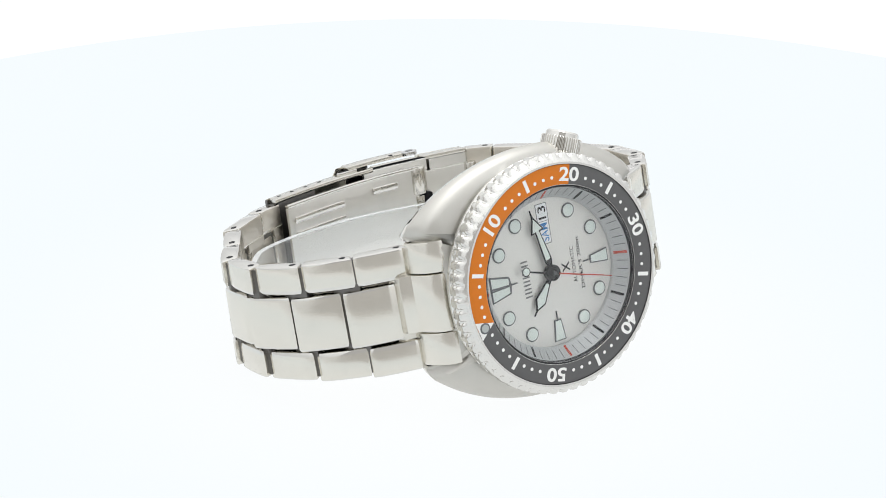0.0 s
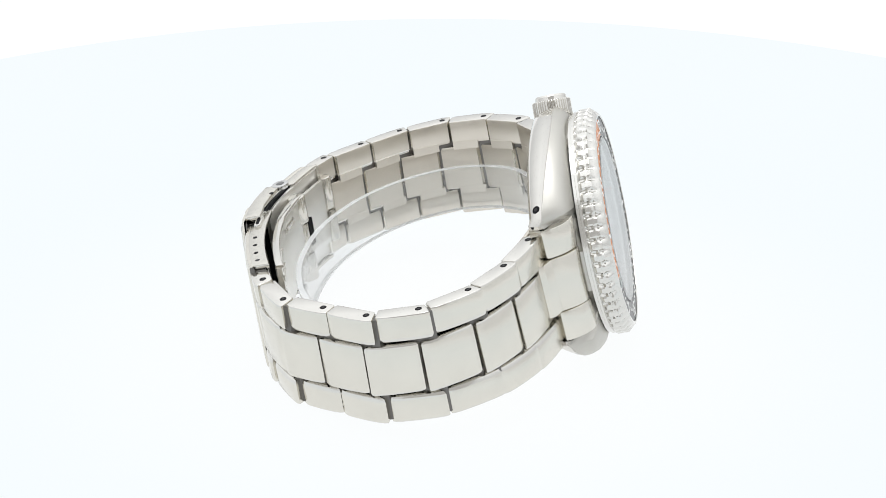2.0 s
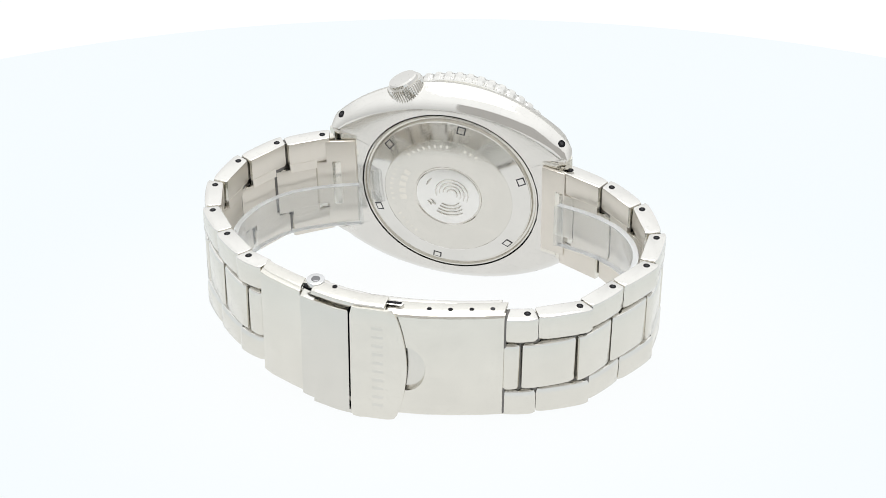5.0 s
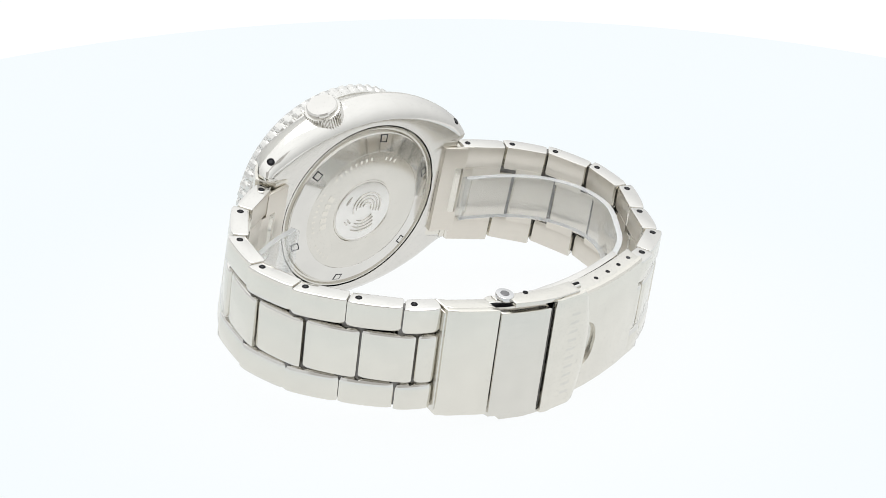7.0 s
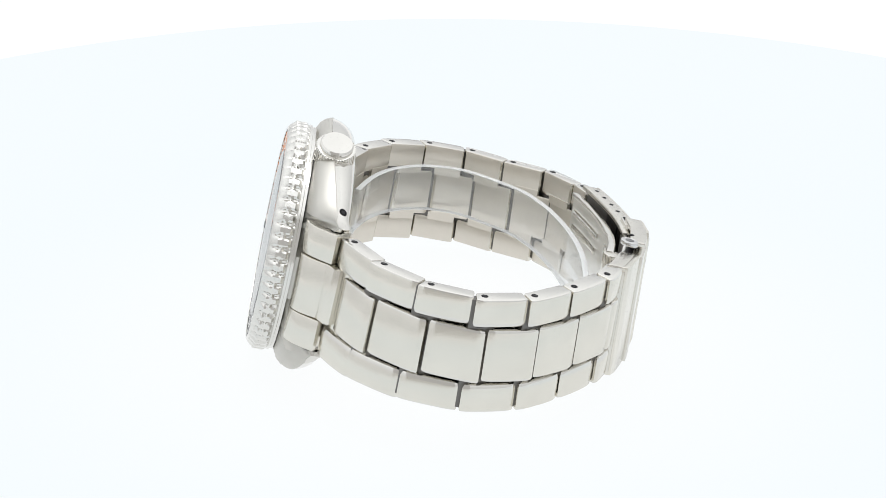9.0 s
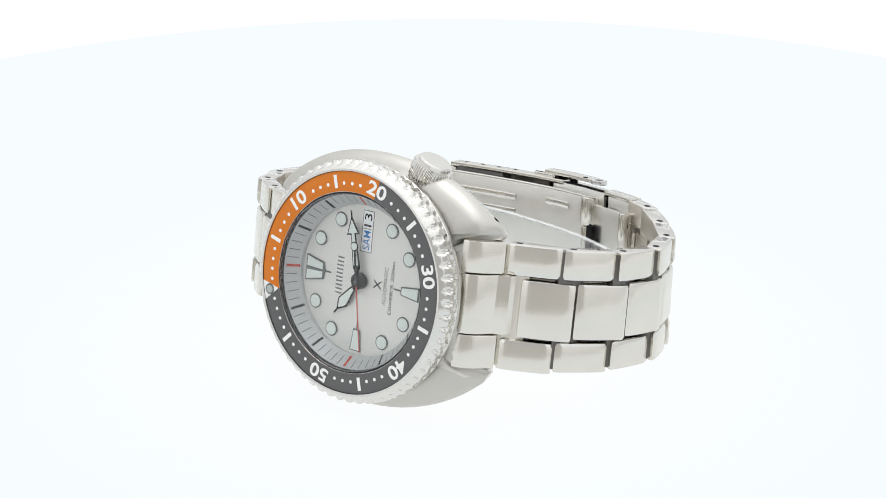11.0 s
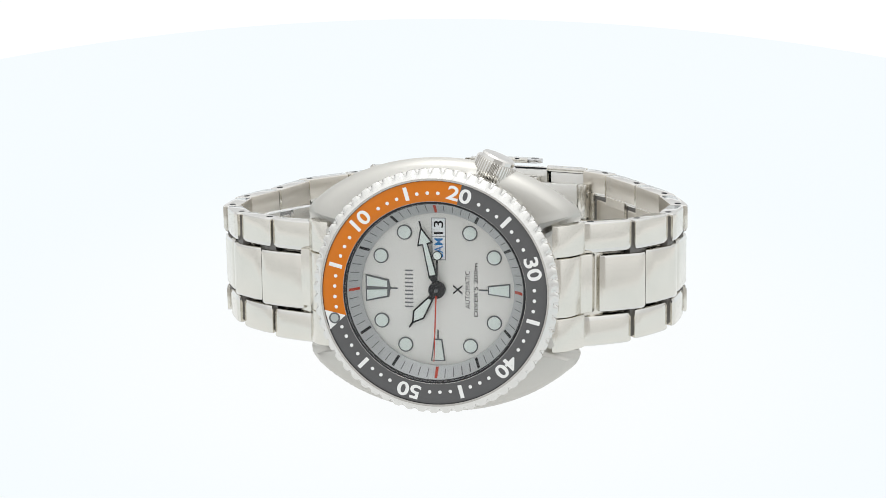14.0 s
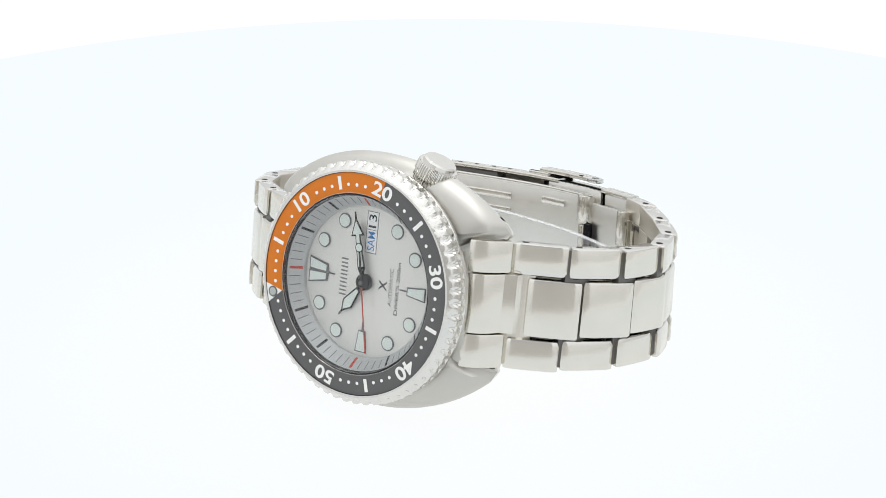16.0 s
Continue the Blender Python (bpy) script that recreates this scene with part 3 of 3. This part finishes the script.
def build_end_link(s):
    """Solid piece between the horns, with three ridges that carry on the links' rows."""
    prof = lambda far, h: [(18.4, 8.0), (19.6, 5.05 - h), (20.6, 5.1 - h), (21.6, 5.5 - h), (22.6, 6.45 - h), (23.4, 7.9 - h), (24.1, 9.7 - h), (24.6 + far, 11.2), (24.9 + far, 12.3), (24.2, 14.4), (22.6, 14.7), (18.4, 12.0)]
    e = 0.55 if s > 0 else 0.0
    ridge = [(18.4, 8.0), (19.6, 5.3), (20.6, 5.5), (21.6, 6.1), (22.6, 7.1), (23.4, 8.4), (24.0 + e * 0.5, 9.8), (24.1 + e, 10.65), (23.3 + e, 11.3), (22.3 + e, 12.0), (21.7, 13.0), (18.4, 12.3)]
    z0 = 0.2
    body = hung("end_link", prism(prof(1.3, -0.3), -5.15, 5.15, lambda a, b, c: (s * a, b, c + z0), 0.25), BRUSHED, watch, "solid end link between the case horns")
    for lo, hi in ((5.3, 10.86), (-11.2, -5.3)):
        hung("end_link_ridge", prism(ridge, lo, hi, lambda a, b, c: (s * a, b, c + z0), 0.3), BRUSHED, body)
    d = 0.0 if s > 0 else -0.75
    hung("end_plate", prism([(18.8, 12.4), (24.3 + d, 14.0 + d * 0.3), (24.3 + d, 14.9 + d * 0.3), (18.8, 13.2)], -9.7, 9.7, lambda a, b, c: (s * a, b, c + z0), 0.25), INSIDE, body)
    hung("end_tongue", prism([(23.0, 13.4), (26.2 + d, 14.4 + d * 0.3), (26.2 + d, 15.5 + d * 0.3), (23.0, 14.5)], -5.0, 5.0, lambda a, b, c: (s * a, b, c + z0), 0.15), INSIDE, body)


build_end_link(1)
build_end_link(-1)


MIDDLE = 3.6


def build_clasp():
    path = [(-27.5, 60.2), (-24, 61.5), (-20, 62.8), (-15, 64.1), (-10, 65.1), (-5, 65.7), (0, 65.8), (5, 65.2), (10, 64.0), (14, 62.6), (18.5, 60.8), (24.4, 57.3)]

    def at(x):
        for (x0, y0), (x1, y1) in zip(path, path[1:]):
            if x <= x1:
                return y0 + (y1 - y0) * (x - x0) / (x1 - x0)
        return path[-1][1]

    def band(x0, x1, lo, hi, c0, c1, n=14):
        poly = [(x0 + (x1 - x0) * k / n, at(x0 + (x1 - x0) * k / n) + hi) for k in range(n + 1)]
        poly += [(x1 - (x1 - x0) * k / n, at(x1 - (x1 - x0) * k / n) + lo) for k in range(n + 1)]
        return prism(poly, c0, c1, lambda a, b, c: (a, b, c + MIDDLE), 0.2)

    def bowed(x1, lo, hi, c0, c1, reach, bow, n=10, m=16):
        """A plate whose free edge bows outwards in the middle: reach at its corners, reach + bow half way."""
        bm, rings = bmesh.new(), []
        for i in range(m + 1):
            c, e = c0 + (c1 - c0) * i / m, 0.35 * (i in (0, m))
            x0 = -reach - bow * math.sin(math.pi * i / m) ** 0.8
            xs = [x0 + e + (x1 - x0 - 2 * e) * k / n for k in range(n + 1)]
            top = lambda x: hi - e - 0.55 * max(1 - (x - x0) / 1.6, 0) ** 2 - 0.25 * max(1 - (x1 - x) / 0.7, 0) ** 2
            rings.append([(x, at(x) + top(x), c + MIDDLE) for x in xs] + [(x, at(x) + lo, c + MIDDLE) for x in xs[::-1]])
        loft(bm, rings)
        return bm

    def ring_bar(x, y, z0, z1, r, name, mat, parent):
        return hung(name, prism(disc_poly(r, 24, x, y), z0, z1, lambda a, b, c: (a, b, c), 0.12), mat, parent)

    # cover over the 12 o'clock strand: an outer plate with folded flanges
    bm = bmesh.new()
    xs = [-23.8 + 12.7 * k / 10 for k in range(10)] + [-11.0 + 0.34 * k for k in range(11)] + [-6.0, -4.0]
    gap = lambda x: 0.0 if x <= -11 else 4.4 * math.sqrt(max(1 - ((min(x, -7.6) + 7.6) / 3.4) ** 2, 0))
    for s in (-1, 1):
        loft(bm, [[(x, at(x) + b, MIDDLE - 0.6 + s * (gap(x) if inner else 10.3 + 0.6 * s)) for b, inner in ((2.1, True), (1.1, True), (1.1, False), (1.25, False))]
                  + [(x, at(x) + b, MIDDLE - 0.6 + s * (10.3 + 0.6 * s - e)) for b, e in ((1.7, 0.12), (2.0, 0.45), (2.1, 1.0))] for x in xs])
    cover = hung("clasp_cover", bm, BRUSHED, watch, "curved brushed clasp cover with folded sides and thumb notch")
    hung("thumb_notch", band(-11.6, -3.0, 1.15, 1.5, -6.5, 5.5), SATIN, cover, "recessed floor of the thumb notch")
    for lo, hi in ((9.4, 10.32), (-10.32, -9.4)):
        hung("cover_flange", band(-23.5, 1.0, -1.9, 1.2, lo, hi), SATIN, cover)
    for k, x in enumerate((-21.4, -18.0, -14.5, -11.0)):
        hung("adjustment_hole", prism(disc_poly(0.42, 14, x, at(x) - 0.1), 10.2, 10.36, lambda a, b, c: (a, b, c + MIDDLE), 0.01), PIN if k == 0 else DARK, cover)
    # plate of the 6 o'clock strand, and the polished hinged panel between
    end = hung("clasp_end", band(11.9, 20.4, 0.9, 2.1, -10.3, 10.3), BRUSHED, watch, "brushed end plate of the clasp")
    for lo, hi in ((9.5, 10.32), (-10.32, -9.5)):
        hung("end_flange", band(12.1, 20.3, -1.7, 1.0, lo, hi), SATIN, end)
    for x in (17.8, 15.3):
        hung("rivet", prism(disc_poly(0.5, 16, x, at(x) + 0.1), 10.0, 10.2, lambda a, b, c: (a, b, c + MIDDLE), 0.05), POLISHED, end)
    hung("clasp_flap", band(2.45, 11.75, 0.3, 2.45, -10.6, 9.9), SATIN, watch, "satin hinged panel of the clasp")
    # dark sheet for the shade in the gaps around the flap
    hung("flap_gap_shade", band(-1.0, 12.0, -0.9, 0.1, -10.0, 10.0), DARK, watch)
    # safety lock: a broad bar over the cover with two arms to its hinge
    lock = hung("safety_lock", bowed(1.95, 2.3, 3.2, -11.5, 11.3, 5.6, 2.3), BRUSHED, watch, "fold-over safety lock with worn engraving")
    for lo, hi in ((10.8, 11.7), (-11.5, -10.6)):
        hung("lock_arm", band(-4.0, 9.5, -0.7, 2.3, lo, hi), SATIN, lock)
    for z in (11.0, -11.5):
        eye = ring_bar(9.6, at(9.6) - 0.6, z + MIDDLE, z + 0.85 + MIDDLE, 1.6, "hinge_eye", CHROME, lock)
    ring_bar(9.6, at(9.6) - 0.6, 11.7 + MIDDLE, 11.95 + MIDDLE, 0.8, "hinge_pin", GUN, lock)
    hung("arm_rivet", prism(disc_poly(0.45, 14, 5.8, at(5.8) - 0.5), 11.6, 11.75, lambda a, b, c: (a, b, c + MIDDLE), 0.01), DARK, lock)
    slot = [(-6.3, at(-6.3) - 0.9), (-2.2, at(-2.2) - 0.9), (-1.8, at(-1.8) - 0.3), (-2.2, at(-2.2) + 0.35), (-6.3, at(-6.3) + 0.35), (-6.7, at(-6.7) - 0.3)]
    # dark plate for the shade in the gap under the lock
    hung("lock_gap_shade", bowed(2.1, 2.08, 2.45, -11.0, 10.8, 5.3, 2.3), JOINT_SHADE, lock)
    hung("release_loop", prism(slot, 10.2, 10.9, lambda a, b, c: (a, b, c + MIDDLE), 0.15), POLISHED, lock)
    hung("loop_opening", prism(inset(slot, 0.3), 10.8, 10.95, lambda a, b, c: (a, b, c + MIDDLE), 0.03), DARK, lock)
    for k in range(5):   # engraved maker's mark as pairs of plain bars
        for o in (-0.85, 0.85):
            z = -3.4 + 3.5 * k + o
            hung("engraving", prism([(-1.0, -0.3), (1.0, -0.3), (1.0, 0.3), (-1.0, 0.3)], 0, 0.05, lambda a, b, c: (-3.0 + a, at(-3.0 + a) + 3.17 + c, z + b), 0.02), SATIN, lock)
    # dark blocks for the shade inside the cover and along its end
    hung("clasp_inside", band(-24.0, -13.0, -1.2, 1.0, -9.35, 9.35), JOINT_SHADE, cover)
    hung("cover_edge_shade", band(-24.05, -23.7, 0.9, 1.75, -10.1, 10.1, 3), JOINT_SHADE, cover)
    hung("clasp_inside", band(13.0, 20.0, -1.2, 0.8, -9.4, 9.4), BLADE, end)
    hung("end_seam", band(20.0, 20.6, -1.0, 1.7, -9.6, 9.6, 3), SATIN, end)
    hung("flap_backing", band(-1.2, 12.2, -1.7, -0.95, -9.8, 9.8), BLADE, watch)
    # folding blades inside
    blade = hung("folding_blade", band(-22.0, 9.0, -4.1, -3.2, -7.2, 8.4), BLADE, watch, "curved inner blade with pressed ribs")
    hung("blade_lip", band(-22.0, 9.0, -4.5, -3.1, 8.2, 8.95), POLISHED, blade)
    for x0, x1, z in ((-20.5, -8.0, 5.4), (-20.5, -8.0, 2.4), (-1.0, 4.5, 6.0)):
        hung("pressed_rib", band(x0, x1, -4.5, -4.0, z - 0.7, z + 0.7, 8), POLISHED, blade)
    hung("folding_blade", band(8.0, 20.5, -3.2, -2.3, -6.0, 7.4), BLADE, watch)
    for z0, z1, r in ((4.0, 9.6, 1.7), (-2.4, 3.7, 1.35), (-8.3, -2.7, 1.7)):
        hung("blade_hinge", prism(disc_poly(r, 24, 9.4, at(9.4) - 3.3), z0, z1, lambda a, b, c: (a, b, c + 2.7), 0.25), SATIN, watch, "rolled hinge tube of the folding blades")
    # dark bar for the shade in the slot beside the hinge
    hung("hinge_slot_shade", band(9.9, 11.3, -4.6, -2.9, -2.6, 3.2, 3), DARK, watch)
    for z0, z1 in ((-6.2, 0.6), (0.9, 7.6)):
        hung("blade_knuckle", prism(disc_poly(1.25, 20, 19.8, at(19.8) - 2.9), z0, z1, lambda a, b, c: (a, b, c + MIDDLE), 0.2), SATIN, watch)


build_clasp()


def build_cuff():
    """Clear plastic strip that keeps the bracelet round."""
    cuff = new("display_cuff")
    cuff.matrix_basis = REST
    tagged(cuff, "clear plastic support band inside the steel bracelet", "watch holder")
    line = [(18.7, 11.9), (25.2, 14.0)] + PINS_A[1:-2] + [(23.0, 56.6), (12.0, 60.9), (0.0, 62.4), (-12.0, 61.8), (-24.5, 58.6), (-34.0, 53.6)] + PINS_B[5::-1]
    c = Vector((-2, 36))
    pts = []
    for k, q in enumerate(line):
        a, b = Vector(line[max(k - 1, 0)]), Vector(line[min(k + 1, len(line) - 1)])
        t = (b - a).normalized()
        n = Vector((-t.y, t.x))
        if n.dot(c - Vector(q)) < 0:
            n = -n
        pts.append((Vector(q), n))
    def smooth(row):
        out = []
        for i in range(len(row) - 1):
            p0, p1, p2, p3 = (Vector(row[max(min(i + d, len(row) - 1), 0)]) for d in (-1, 0, 1, 2))
            for k in range(5):
                t = k / 5
                out.append(0.5 * (2 * p1 + (p2 - p0) * t + (2 * p0 - 5 * p1 + 4 * p2 - p3) * t * t + (3 * p1 - p0 - 3 * p2 + p3) * t ** 3))
        return out + [Vector(row[-1])]

    pts = list(zip(smooth([q for q, n in pts]), [n.normalized() for n in smooth([n for q, n in pts])]))
    poly = [tuple(q + n * 3.0) for q, n in pts] + [tuple(q + n * 4.1) for q, n in pts[::-1]]
    hang = lambda a, b, h: (a, b, h - 1.3 - 0.066 * a + 0.075 * (b - 28))   # it sits askew, lower on the 6 o'clock strand
    bm = prism(poly, -4.7, 4.6, hang, 0.15)
    part("plastic_band", bm, PLASTIC, cuff)
    # milkier strips that put a bright line along the band's edges
    edge = [tuple(q + n * 3.02) for q, n in pts] + [tuple(q + n * 4.08) for q, n in pts[::-1]]
    for lo in (4.58, -4.85):
        part("bright_edge", prism(edge, lo, lo + 0.2, hang, 0.05), PLASTIC_EDGE, cuff)
    for q, n in (pts[0], pts[-1]):   # thickened lips at the free ends
        t = Vector((-n.y, n.x)) * 0.45
        lip = [tuple(q + n * 2.6 - t), tuple(q + n * 4.6 - t), tuple(q + n * 4.6 + t), tuple(q + n * 2.6 + t)]
        part("end_lip", prism(lip, -4.7, 4.6, hang, 0.2), PLASTIC, cuff)
    return cuff


cuff = build_cuff()


def motions():
    walk(table, [(t, pose(0, 0, 0, 0, 0, a)) for t, a in TURNS])
    walk(watch, [(t, pose(0, 0, 0, 0, 0, a) @ REST) for t, a in TURNS])
    walk(cuff, [(t, pose(0, 0, 0, 0, 0, a) @ REST) for t, a in TURNS])
    # the seconds hand turns about the watch's axis; it runs back with the table at the end
    spin = lambda t: 197.4 + 5.7 * t if t < 13.6 else 274.9 - 6.2 * (t - 13.6)
    walk(seconds_hand, [(t, Matrix.Rotation(radians(spin(t)), 4, "Y")) for t in (0, 2, 4, 6, 8, 10, 12, 13, 13.4, 13.6, 13.8, 14.2, 15, 16)])


motions()
